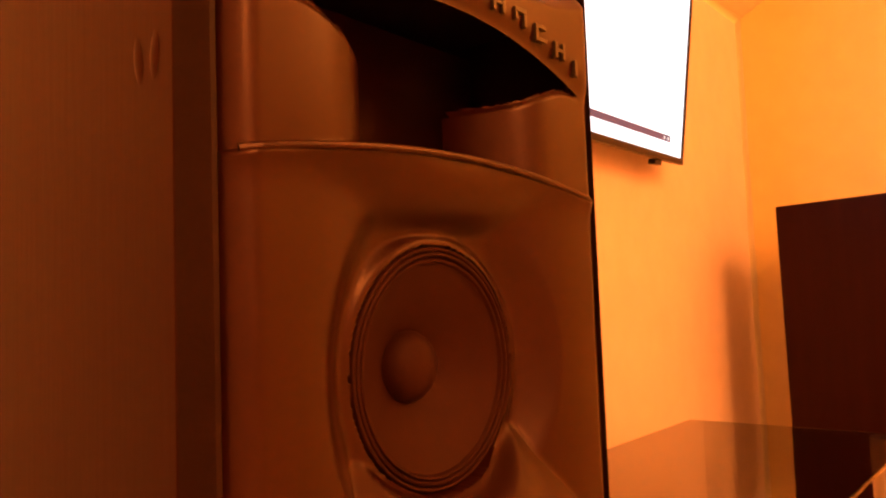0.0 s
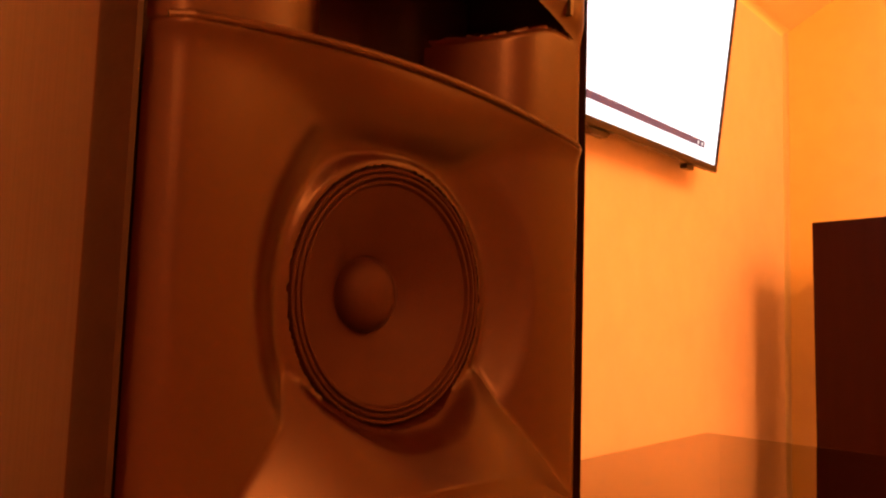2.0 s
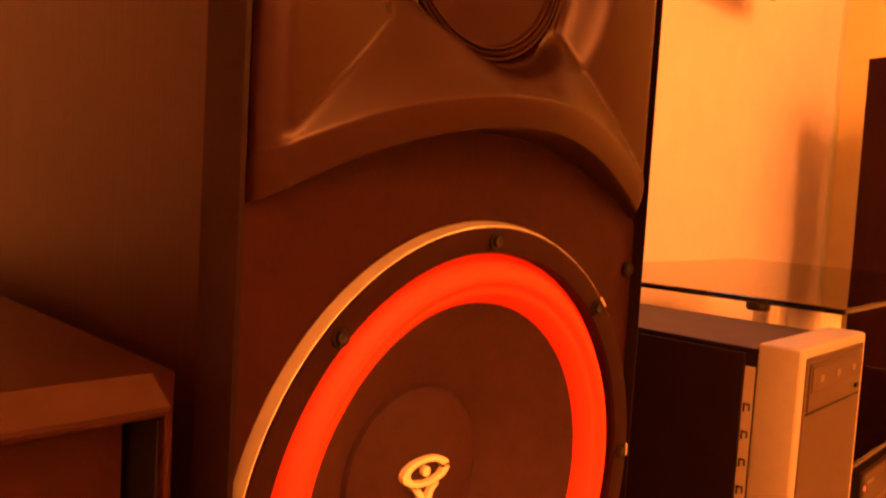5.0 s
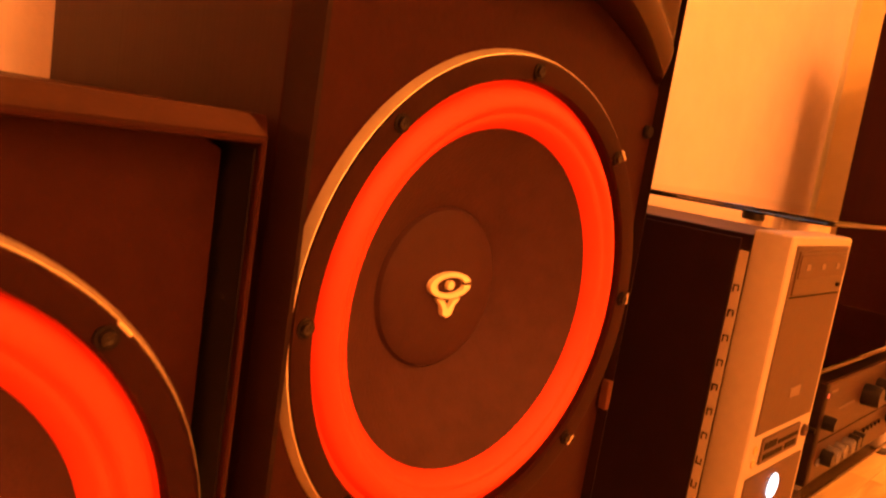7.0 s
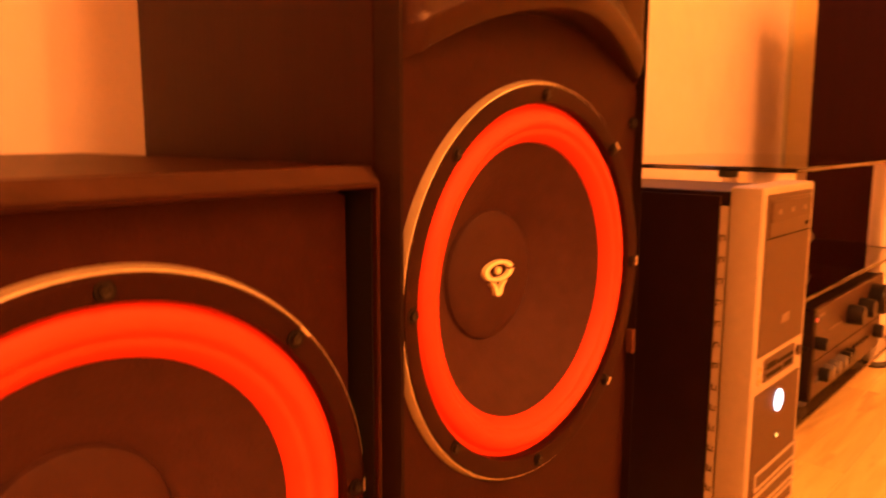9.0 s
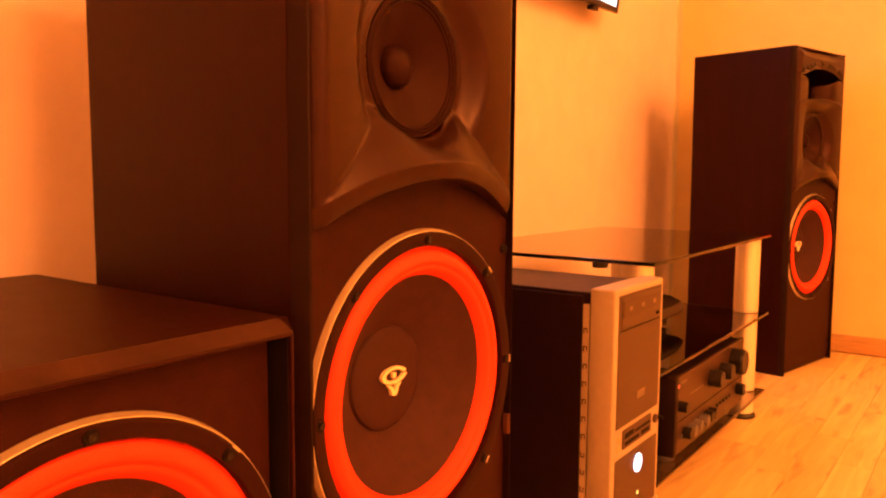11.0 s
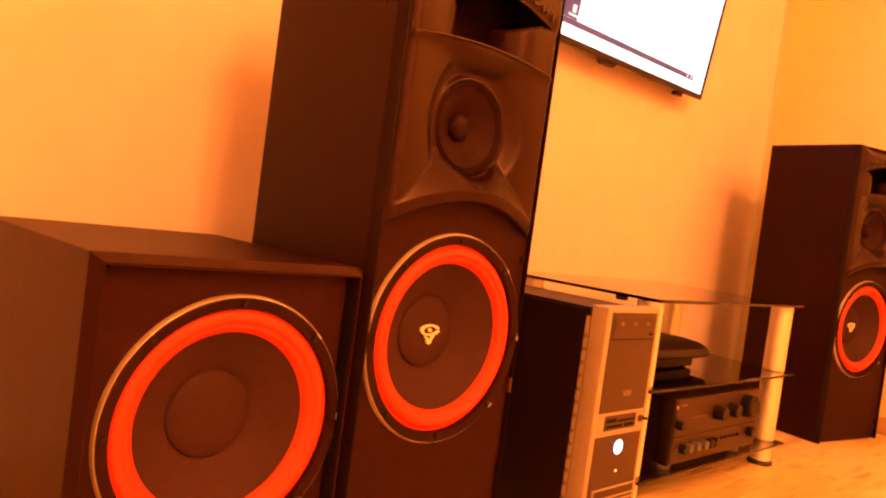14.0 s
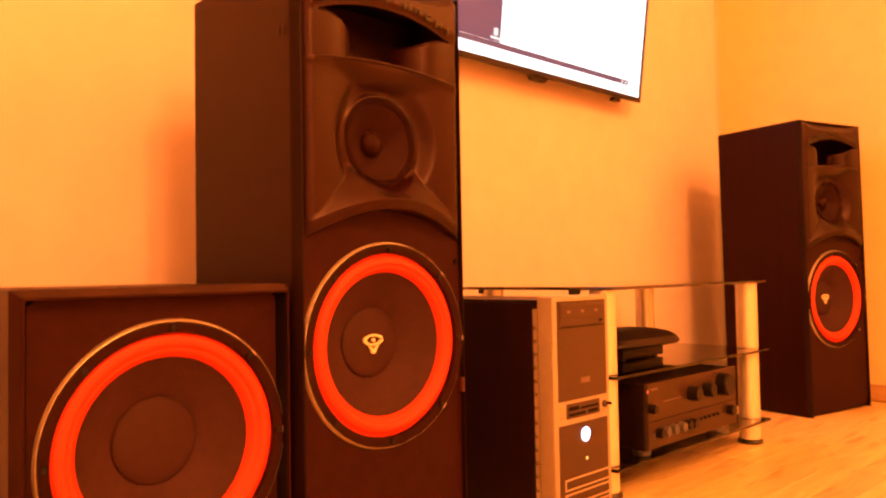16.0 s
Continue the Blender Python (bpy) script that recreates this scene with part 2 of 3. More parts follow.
def rod(points, radius, steps=8):
    """A round rod or cable along a row of points."""
    bm, rings = bmesh.new(), []
    pts = [Vector(p) for p in points]
    for k, p in enumerate(pts):
        way = (pts[min(k + 1, len(pts) - 1)] - pts[max(k - 1, 0)]).normalized()
        side = way.orthogonal().normalized() if k == 0 else (side - way * side.dot(way)).normalized()
        up = way.cross(side)
        rings.append([bm.verts.new(p + radius * (math.cos(a) * side + math.sin(a) * up)) for a in (2 * math.pi * i / steps for i in range(steps))])
    for a, b in zip(rings, rings[1:]):
        for k in range(steps):
            bm.faces.new((a[k], a[(k + 1) % steps], b[(k + 1) % steps], b[k]))
    bm.faces.new(rings[0][::-1])
    bm.faces.new(rings[-1])
    bmesh.ops.recalc_face_normals(bm, faces=bm.faces[:])
    return bm


def smoothstep(a, b, x):
    x = min(1.0, max(0.0, (x - a) / (b - a)))
    return x * x * (3 - 2 * x)


# ---- the room: a low wall under a sloping ceiling ----
WALL_Y, WALL_X, KNEE, SLOPE = 0.54, 2.19, 1.605, 0.52
LEFT_X, FRONT_Y, TOP = -2.4, -4.2, 3.3
FLAT_Y = WALL_Y - (TOP - KNEE) / SLOPE

part("wall_north", block((LEFT_X - 0.1, WALL_X + 0.1, WALL_Y, WALL_Y + 0.12, -0.05, KNEE + 0.08)), WALL, smooth=False)
tagged(bpy.data.objects["wall_north"], "warm cream plastered wall lit orange by lamps", "wall", kind="structure")
side_outline = [(WALL_Y, -0.05), (WALL_Y, KNEE), (FLAT_Y, TOP), (FRONT_Y, TOP), (FRONT_Y, -0.05)]
for name, x0, x1, paint in (("wall_east", WALL_X, WALL_X + 0.12, WALL_SIDE), ("wall_west", LEFT_X - 0.12, LEFT_X, WALL)):
    bm = prism(side_outline, x0, x1)
    for v in bm.verts:
        v.co = (v.co.y, v.co.x, v.co.z)
    bmesh.ops.recalc_face_normals(bm, faces=bm.faces[:])
    tagged(part(name, bm, paint, smooth=False), "yellow painted plaster side wall", "wall", kind="structure")
tagged(part("wall_south", block((LEFT_X - 0.1, WALL_X + 0.1, FRONT_Y - 0.12, FRONT_Y, -0.05, TOP)), WALL, smooth=False), "plain cream plastered wall", "wall", kind="structure")
bm = prism([(WALL_Y + 0.12, KNEE - 0.062), (FLAT_Y, TOP), (FRONT_Y - 0.12, TOP), (FRONT_Y - 0.12, TOP + 0.1), (FLAT_Y - 0.03, TOP + 0.1), (WALL_Y + 0.12, KNEE + 0.05)], LEFT_X - 0.12, WALL_X + 0.12)
for v in bm.verts:
    v.co = (v.co.y, v.co.x, v.co.z)
bmesh.ops.recalc_face_normals(bm, faces=bm.faces[:])
tagged(part("ceiling", bm, CEILING, smooth=False), "cream painted attic ceiling sloping down to the wall", "ceiling", kind="structure")
floor = tagged(part("floor", block((LEFT_X - 0.1, WALL_X + 0.1, FRONT_Y - 0.1, WALL_Y + 0.1, -0.05, -0.0025)), SUBFLOOR, smooth=False), "pale wood laminate floor with warm grain", "floor", kind="structure")
tagged(part("baseboard_east", block((WALL_X - 0.016, WALL_X, FRONT_Y, WALL_Y, 0, 0.058), 0.004), SKIRTING), "varnished wooden skirting board", "baseboard", kind="structure")
tagged(part("baseboard_north", block((LEFT_X, WALL_X - 0.017, WALL_Y - 0.016, WALL_Y, 0, 0.058), 0.004), SKIRTING), "varnished wooden skirting board", "baseboard", kind="structure")


# added strip that stands in for the light bounced into the corner
bead = []
for k in range(9):
    a = math.pi / 2 * k / 8
    bead.append((WALL_X + 0.002 - 0.026 * (1 - math.sin(a)), WALL_Y + 0.002 - 0.026 * (1 - math.cos(a))))
bm = bmesh.new()
low = [bm.verts.new((x, y, 0.058)) for x, y in bead]
high = [bm.verts.new((x, y, KNEE + 0.004)) for x, y in bead]
for k in range(8):
    bm.faces.new((low[k], low[k + 1], high[k + 1], high[k]))
bmesh.ops.solidify(bm, geom=bm.faces[:], thickness=0.0015)
tagged(part("corner_bounce_strip", bm, BRIGHT_BEAD, crease=60), "pale rounded strip imitating bounce light in the room corner", "trim", kind="structure")
bm = bmesh.new()
low, high = [], []
for k in range(9):
    a = math.pi / 2 * k / 8
    y, z = WALL_Y + 0.002 - 0.022 * (1 - math.cos(a)), KNEE - 0.016 + 0.026 * math.sin(a) * 0.9
    low.append(bm.verts.new((LEFT_X, y - 0.001, z)))
    high.append(bm.verts.new((WALL_X, y - 0.001, z)))
for k in range(8):
    bm.faces.new((low[k], low[k + 1], high[k + 1], high[k]))
tagged(part("trim_cove", bm, BRIGHT_BEAD, crease=60), "pale bead between wall and sloping ceiling", "trim", kind="structure")


# ---- loudspeakers ----
def woofer(parent, at, emblem, hump=0.0095, wide=0.0253, sink=0.0065, size=1.0):
    """A twelve-inch driver with a bright machined rim, a red roll and a dark cone; its face looks to -y."""
    def ring(profile, steps=96):
        return turned([(r * size, d) for r, d in profile], at, steps)

    body = part("woofer", ring([(0.1566, 0.012), (0.1566, 0.0), (0.1546, -0.0060), (0.1540, -0.0074), (0.1520, -0.0078), (0.1440, -0.0066), (0.1412, -0.0060), (0.1402, -0.0035), (0.1402, 0.012)]), FLANGE, parent, "black metal driver frame")
    part("rim", ring([(0.1570, 0.0020), (0.1577, 0.0002), (0.1574, -0.0012), (0.1553, -0.0062), (0.1548, -0.0064)], 128), RIM, body, "bright machined metal rim")
    # three short bright marks, only on the rim's right side
    for a in (44, 0, 316):
        mark = block((-0.0009, 0.0009, -0.0012, 0.0012, -0.0042, 0.0042), 0.0004)
        bmesh.ops.rotate(mark, verts=mark.verts[:], cent=(0, 0, 0), matrix=Matrix.Rotation(-radians(a), 3, "Y"))
        bmesh.ops.translate(mark, verts=mark.verts[:], vec=(at[0] + 0.1540 * size * math.cos(radians(a)), at[1] - 0.0072, at[2] + 0.1540 * size * math.sin(radians(a))))
        part("rim_mark", mark, RIM, body, "short bright mark on the rim")
    roll = [(0.1412, 0.007), (0.1406, 0.0042), (0.1366, 0.0032)]
    for k in range(25):
        t = k / 24
        roll.append((0.1357 - wide * t, 0.0022 - hump * math.sin(math.pi * t) ** 0.75 + sink * t ** 1.5 + 0.0022 * math.exp(-((t - 0.60) / 0.10) ** 2)))
    inside = 0.1357 - wide
    roll.append((inside - 0.0016, 0.006 + sink))
    seat = (at[0], at[1] - 0.002, at[2] + 0.0008)
    part("surround", turned(roll, seat, 96), RUBBER_RED, body, "bright red half-roll surround")
    reach = inside - 0.0535
    cone = [(inside + 0.0012, 0.0015 + sink)] + [(inside + 0.0002 - reach * k / 10, 0.0023 + sink + (0.0485 - sink) * (k / 10) ** 0.9) for k in range(11)]
    part("cone", turned(cone, seat, 96), CONE, body, "dark matt paper cone")
    cap = [(0.056, 0.0515), (0.054, 0.0480)] + [(0.054 * math.cos(a), 0.0480 - 0.0075 * math.sin(a)) for a in (math.pi / 2 * k / 10 for k in range(1, 10))] + [(0, 0.0405)]
    part("dust_cap", turned(cap, seat, 64), CAP, body, "dark domed dust cap")
    for k in range(8):
        a = math.pi / 4 * k
        p = (at[0] + 0.1470 * size * math.cos(a), at[1] - 0.006, at[2] + 0.1470 * size * math.sin(a))
        pocket = part("screw_pocket", turned([(0, -0.0022), (0.0052, -0.0022), (0.0056, 0.0)], p, 14), SEAM, body)
        part("screw", turned([(0, -0.0042), (0.0012, -0.0034), (0.0021, -0.0040), (0.0031, -0.0040), (0.0034, -0.0028), (0.0034, 0)], p, 12), SCREW, pocket)
    if emblem:
        y = at[1] + 0.0352
        ring_pts = []
        for k in range(40):
            a = radians(14 + 344 * k / 39)
            ring_pts.append((math.cos(a), math.sin(a)))
        outer = [(at[0] + 0.0195 * c, at[2] + 0.0052 + 0.0088 * s) for c, s in ring_pts]
        inner = [(at[0] + 0.0136 * c, at[2] + 0.0052 + 0.0057 * s) for c, s in ring_pts]
        bm = bmesh.new()
        rows = [[bm.verts.new((x, d, z)) for x, z in some] for d in (y, y + 0.004) for some in (outer, inner)]
        for k in range(39):
            bm.faces.new((rows[0][k], rows[0][k + 1], rows[1][k + 1], rows[1][k]))
            bm.faces.new((rows[0][k], rows[2][k], rows[2][k + 1], rows[0][k + 1]))
            bm.faces.new((rows[1][k + 1], rows[3][k + 1], rows[3][k], rows[1][k]))
        vee = prism([(at[0] + x, at[2] + z) for x, z in ((-0.0108, -0.0038), (-0.0042, -0.0050), (0, -0.0112), (0.0042, -0.0050), (0.0108, -0.0038), (0.0062, -0.0085), (0.0040, -0.0150), (0, -0.0165), (-0.0040, -0.0150), (-0.0062, -0.0085))], y, y + 0.004)
        dot = turned([(0, 0), (0.0031, 0.0002), (0.0031, 0.004)], (at[0], y, at[2] + 0.0052), 16)
        part("emblem", joined(bm, vee, dot), EMBLEM, body, "cream printed ring and wedge emblem", smooth=False)
    return body


HALF, HIGH, DEEP = 0.166, 0.937, 0.311
MID_Z, WOOF_Z = 0.6795, 0.365
EDGE_X, DISH, HOLE_DEEP = 0.1524, 0.0285, 0.0230


def lip_z(x):
    return 0.781 + 0.015 * (1 - (x / 0.155) ** 2)


def horn_top_z(x):
    return 0.846 + 0.036 * (1 - (x / 0.155) ** 2)


def roof_z(x):
    """The upper edge of the horn's side walls, which rises to meet the strip at either end."""
    return 0.8400 + (horn_top_z(x) - 0.8400) * smoothstep(0.050, 0.140, abs(x)) ** 1.2


def crest_z(x):
    return 0.587 - 0.040 * (x / 0.15) ** 2


def arch_z(x):
    return 0.571 - 0.044 * (x / 0.15) ** 2


def holed_plate(outline, centre, radius, y0, y1, steps=128):
    """A board with a round hole; outline(angle) is the reach from the centre to its edge."""
    bm = bmesh.new()
    angles = [2 * math.pi * k / steps for k in range(steps)]
    rings = []
    for y, reach in ((y1, lambda a: radius), (y0, lambda a: radius), (y0, outline), (y1, outline)):
        rings.append([bm.verts.new((centre[0] + reach(a) * math.cos(a), y, centre[1] + reach(a) * math.sin(a))) for a in angles])
    for p, q in zip(rings, rings[1:] + rings[:1]):
        for k in range(steps):
            n = (k + 1) % steps
            bm.faces.new((p[k], p[n], q[n], q[k]))
    bmesh.ops.recalc_face_normals(bm, faces=bm.faces[:])
    return bm


def reach_in(centre, x0, x1, z0, top):
    """The reach to a rectangle's edge, its upper edge given by top(x)."""
    def reach(a):
        c, d, r = math.cos(a), math.sin(a), 0.1515
        while r < 0.6 and x0 < centre[0] + r * c < x1 and z0 < centre[1] + r * d < top(centre[0] + r * c):
            r += 0.0004
        return r
    return reach


def face_y(x, z):
    """How far the moulding's own front lies behind the cabinet's front edge."""
    edge = max(0.0, (abs(x) - 0.137) / 0.0155)
    return -0.004 + 0.0095 * edge ** 2.2


def soft_least(depths, k=0.004):
    return -k * math.log(sum(math.exp(-d / k) for d in depths))


def mid_place(u, v):
    """The dish round the mid driver: a fan-shaped ramp below, two cheeks, a hollow roof under the horn's lip."""
    x = -EDGE_X + 2 * EDGE_X * u
    low, high = arch_z(x), lip_z(x)
    v = v ** 1.15
    z = low + (high - low) * v
    crest = crest_z(x)
    front = face_y(x, z)
    crown = max(0.0, 1 - (math.hypot(x, 0.025) - 0.025) / 0.127)
    nose = smoothstep(crest + 0.11, crest, z)
    if z <= crest:
        s = (crest - z) / (crest - low)
        return (x, 0.0095 if v < 0.0001 else front - 0.026 * crown + 0.005 * s ** 2, z)
    ramp = (0.52 + 1.05 * math.exp(-(x / 0.030) ** 2)) * (z - crest) - 0.026 * crown * nose
    middle = math.exp(-((x - 0.006) / 0.055) ** 2)
    roof = 0.034 * (max(0.0, high - 0.003 - z) / 0.040) ** (1 + 1.4 * middle)
    inward = max(0.0, 0.148 - abs(x))
    cheek = 0.0090 * (inward / 0.063) ** 2.2 
    away = math.hypot(x, z - MID_Z)
    cheek += 0.013 * smoothstep(0.104, 0.074, away)
    depth = soft_least((cheek, DISH, roof), 0.0035)
    depth = soft_least((ramp, depth), 0.0009)
    depth += (HOLE_DEEP - depth) * smoothstep(0.0800, 0.0712, away) * (1 - smoothstep(MID_Z - 0.045, MID_Z - 0.070, z) * 0.6)
    if away < 0.0693:
        depth = 0.075
    if v > 0.995:
        depth = 0
    return (x, front + depth, z)


def horn_place(u, v):
    """The tweeter's horn: side walls that swell towards a narrow throat, under a roof that falls backward."""
    x = -EDGE_X + 2 * EDGE_X * u
    low, high = lip_z(x), horn_top_z(x)
    z = low + (high - low) * v
    s = max(0.0, 1 - max(0.0, abs(x) - 0.022) / 0.126)
    top_z = roof_z(x)
    roof = min(1.0, (high - z) / max(0.002, high - top_z))
    edge = 0.004 * max(0.0, 1 - abs(z - top_z) / 0.005) ** 2 * smoothstep(0.136, 0.120, abs(x))
    return (x, face_y(x, z) + 0.175 * s ** 5.8 * smoothstep(0, 0.04, v) * roof + edge, z)


def strip_place(u, v):
    x = -EDGE_X + 2 * EDGE_X * u
    low, high = horn_top_z(x), HIGH - 0.003
    z = low + (high - low) * v
    crest = HIGH - 0.008 - 0.022 * (1 - (abs(x) / 0.157) ** 4)
    back = 0.020 * max(0.0, (z - crest) / 0.03)
    return (x, face_y(x, z) - 0.003 * smoothstep(0.0, 0.25, v) + back, z)


def tower_speaker():
    """A tall black loudspeaker: shell, moulded horn face, mid driver and woofer; its face looks to -y."""
    top = thing("tower_speaker", "tall black ash floorstanding speaker with red-ringed woofer", "speaker", group="pair of tower speakers")
    w = 0.016
    shell = part("side_panel", block((-HALF, -HALF + w, 0.0155, DEEP, 0, HIGH), 0.0012), VINYL, top, "black woodgrain vinyl side")
    part("side_panel", block((HALF - w, HALF, 0.0155, DEEP, 0, HIGH), 0.0012), VINYL, top)
    for side in (-1, 1):
        bm = prism([(side * HALF, 0.0150), (side * (HALF - 0.0018), 0.0095), (side * (HALF - 0.0078), 0.0008), (side * (HALF - 0.0098), 0.0), (side * (HALF - 0.0100), 0.0150)], 0.0, HIGH)
        for v in bm.verts:
            v.co = (v.co.x, v.co.z, v.co.y)
        bmesh.ops.recalc_face_normals(bm, faces=bm.faces[:])
        part("front_edge", bm, EDGE, top, "dark chamfered front edge")
        part("seam", block((min(side * 0.1558, side * 0.1519), max(side * 0.1558, side * 0.1519), 0.0085, 0.0095, arch_z(0.15), HIGH - 0.004)), SEAM, top, smooth=False)
    part("top_panel", block((-HALF + w + 0.0005, HALF - w - 0.0005, 0.020, DEEP - 0.0005, HIGH - w, HIGH - 0.0006), 0.001), VINYL, top)
    part("bottom_panel", block((-HALF + w + 0.0005, HALF - w - 0.0005, 0.0155, DEEP - 0.0005, 0, w)), VINYL, top)
    part("back_panel", block((-HALF + w + 0.0005, HALF - w - 0.0005, DEEP - 0.018, DEEP - 0.002, w, HIGH - w)), VINYL, top)
    part("front_top_edge", block((-HALF + 0.0105, HALF - 0.0105, 0.003, 0.0195, HIGH - 0.004, HIGH - 0.0006), 0.0012), BAFFLE, top)
    part("baffle", holed_plate(reach_in((0, WOOF_Z), -0.1555, 0.1555, 0.012, lambda x: arch_z(x) + 0.005), (0, WOOF_Z), 0.150, 0.0085, 0.024), BAFFLE, top, "black baffle board")
    part("baffle_backing", block((-HALF + w, HALF - w, 0.215, 0.225, w, HIGH - w)), SEAM, top)
    horn = sheet(180, 70, horn_place)
    bmesh.ops.delete(horn, geom=[f for f in horn.faces if f.calc_center_median().y > 0.046 or f.calc_center_median().z > roof_z(f.calc_center_median().x) + 0.0004 and abs(f.calc_center_median().x) < 0.136], context="FACES")
    face = part("horn_moulding", joined(sheet(220, 190, mid_place), horn, sheet(90, 30, strip_place)), MOULDING, top, "sculpted dark plastic horn face", crease=70)
    # added plate that catches some light, so the throat isn't pure black
    part("throat_lift", block((-0.135, 0.135, 0.092, 0.096, 0.780, 0.905)), MOULDING, face, smooth=False)
    lip = rod([(-0.147 + 0.294 * k / 32, face_y(-0.147 + 0.294 * k / 32, 0) - 0.0010, lip_z(-0.147 + 0.294 * k / 32)) for k in range(33)], 0.0022, 10)
    part("horn_lip", lip, MOULDING, face, "polished horn lip edge")
    # raised badge: plain bars along the curved strip
    marks = []
    for k in range(12):
        x = -0.131 + 0.0228 * k
        b, n, t = horn_top_z(x + 0.005) + 0.0085, 0.0115, 0.0030
        if k == 6:
            bars = [(x + 0.001, x + 0.009, b + 0.0045, b + 0.0072)]
        elif k in (4, 11):
            bars = [(x + 0.002, x + 0.0055, b, b + n)]
        elif k % 3 == 0:
            bars = [(x, x + t, b, b + n), (x + t, x + 0.0125, b, b + t), (x + t, x + 0.0125, b + n - t, b + n)]
        elif k % 3 == 1:
            bars = [(x, x + t, b, b + n), (x + 0.0095, x + 0.0125, b, b + n), (x + t, x + 0.0095, b + 0.0045, b + 0.0072)]
        else:
            bars = [(x, x + 0.0125, b + n - t, b + n), (x + 0.0095, x + 0.0125, b, b + n - t), (x, x + t, b + 0.003, b + n - t)]
        for x0, x1, z0, z1 in bars:
            marks.append(block((x0, x1, -0.0092, -0.004, z0, z1), 0.0005))
    part("badge", joined(*marks), EMBOSS, face, "raised dark badge strip", smooth=False)
    y = 0.0205
    mid = part("mid_driver", turned([(0.0688, 0.016), (0.0688, 0.000), (0.0682, -0.0020), (0.0674, -0.0026), (0.0664, -0.0022), (0.0658, -0.0002), (0.0650, -0.0022), (0.0638, -0.0027), (0.0630, -0.0018), (0.0624, 0.0004), (0.0614, -0.0016), (0.0602, -0.0014), (0.0590, 0.0008)], (0, y, MID_Z), 96), MID_CONE, top, "dark mid driver ring with grooves")
    part("cone", turned([(0.0593, 0.0006)] + [(0.0588 - 0.0380 * k / 10, 0.0010 + 0.0230 * (k / 10) ** 1.05) for k in range(11)], (0, y, MID_Z), 72), MID_CONE, mid)
    part("dust_cap", turned([(0.0215, 0.0250)] + [(0.0212 * math.cos(a), 0.0238 - 0.0155 * math.sin(a)) for a in (math.pi / 2 * k / 8 for k in range(8))] + [(0, 0.0083)], (0, y, MID_Z), 40), MID_CONE, mid)
    part("driver_gap", turned([(0.0702, 0.010), (0.0702, 0.0030), (0.0687, 0.0030), (0.0687, 0.010)], (0, y, MID_Z), 72), SEAM, mid)
    woofer(top, (0, 0.0085, WOOF_Z), True)
    for x in (0.1485,):
        for z in (0.06, 0.492):
            part("grille_socket", turned([(0, -0.003), (0.0042, -0.003), (0.0052, -0.001), (0.0052, 0.003)], (x, 0.0075, z), 14), SEAM, top)
    return top


left_tower = tower_speaker()
right_tower = copy_thing(left_tower, pose(1.883, -0.006, 0.003, 0, -1.0, -13.0))
# two dents in the side panel, built as slightly raised bumps
for y, lean in ((0.0430, 0.25), (0.0295, -0.15)):
    dent = sheet(10, 14, lambda u, v: (-HALF - 0.0002 - 0.0009 * math.sin(math.pi * u) * math.sin(math.pi * v), y + 0.0075 * (u - 0.5) * math.sin(math.pi * (0.12 + 0.76 * v)) + lean * 0.01 * (v - 0.5), 0.825 + 0.021 * (v - 0.5)))
    bmesh.ops.recalc_face_normals(dent, faces=dent.faces[:])
    part("panel_dent", dent, VINYL, left_tower, "small dent in the vinyl, shaped as a bump")
part("edge_tab", block((0.1508, 0.1572, -0.0004, 0.0070, 0.2750, 0.2985), 0.0010), TAB, left_tower, "worn brown patch on the front edge")
tagged(right_tower, "tall black floorstanding speaker turned in beside glass stand")


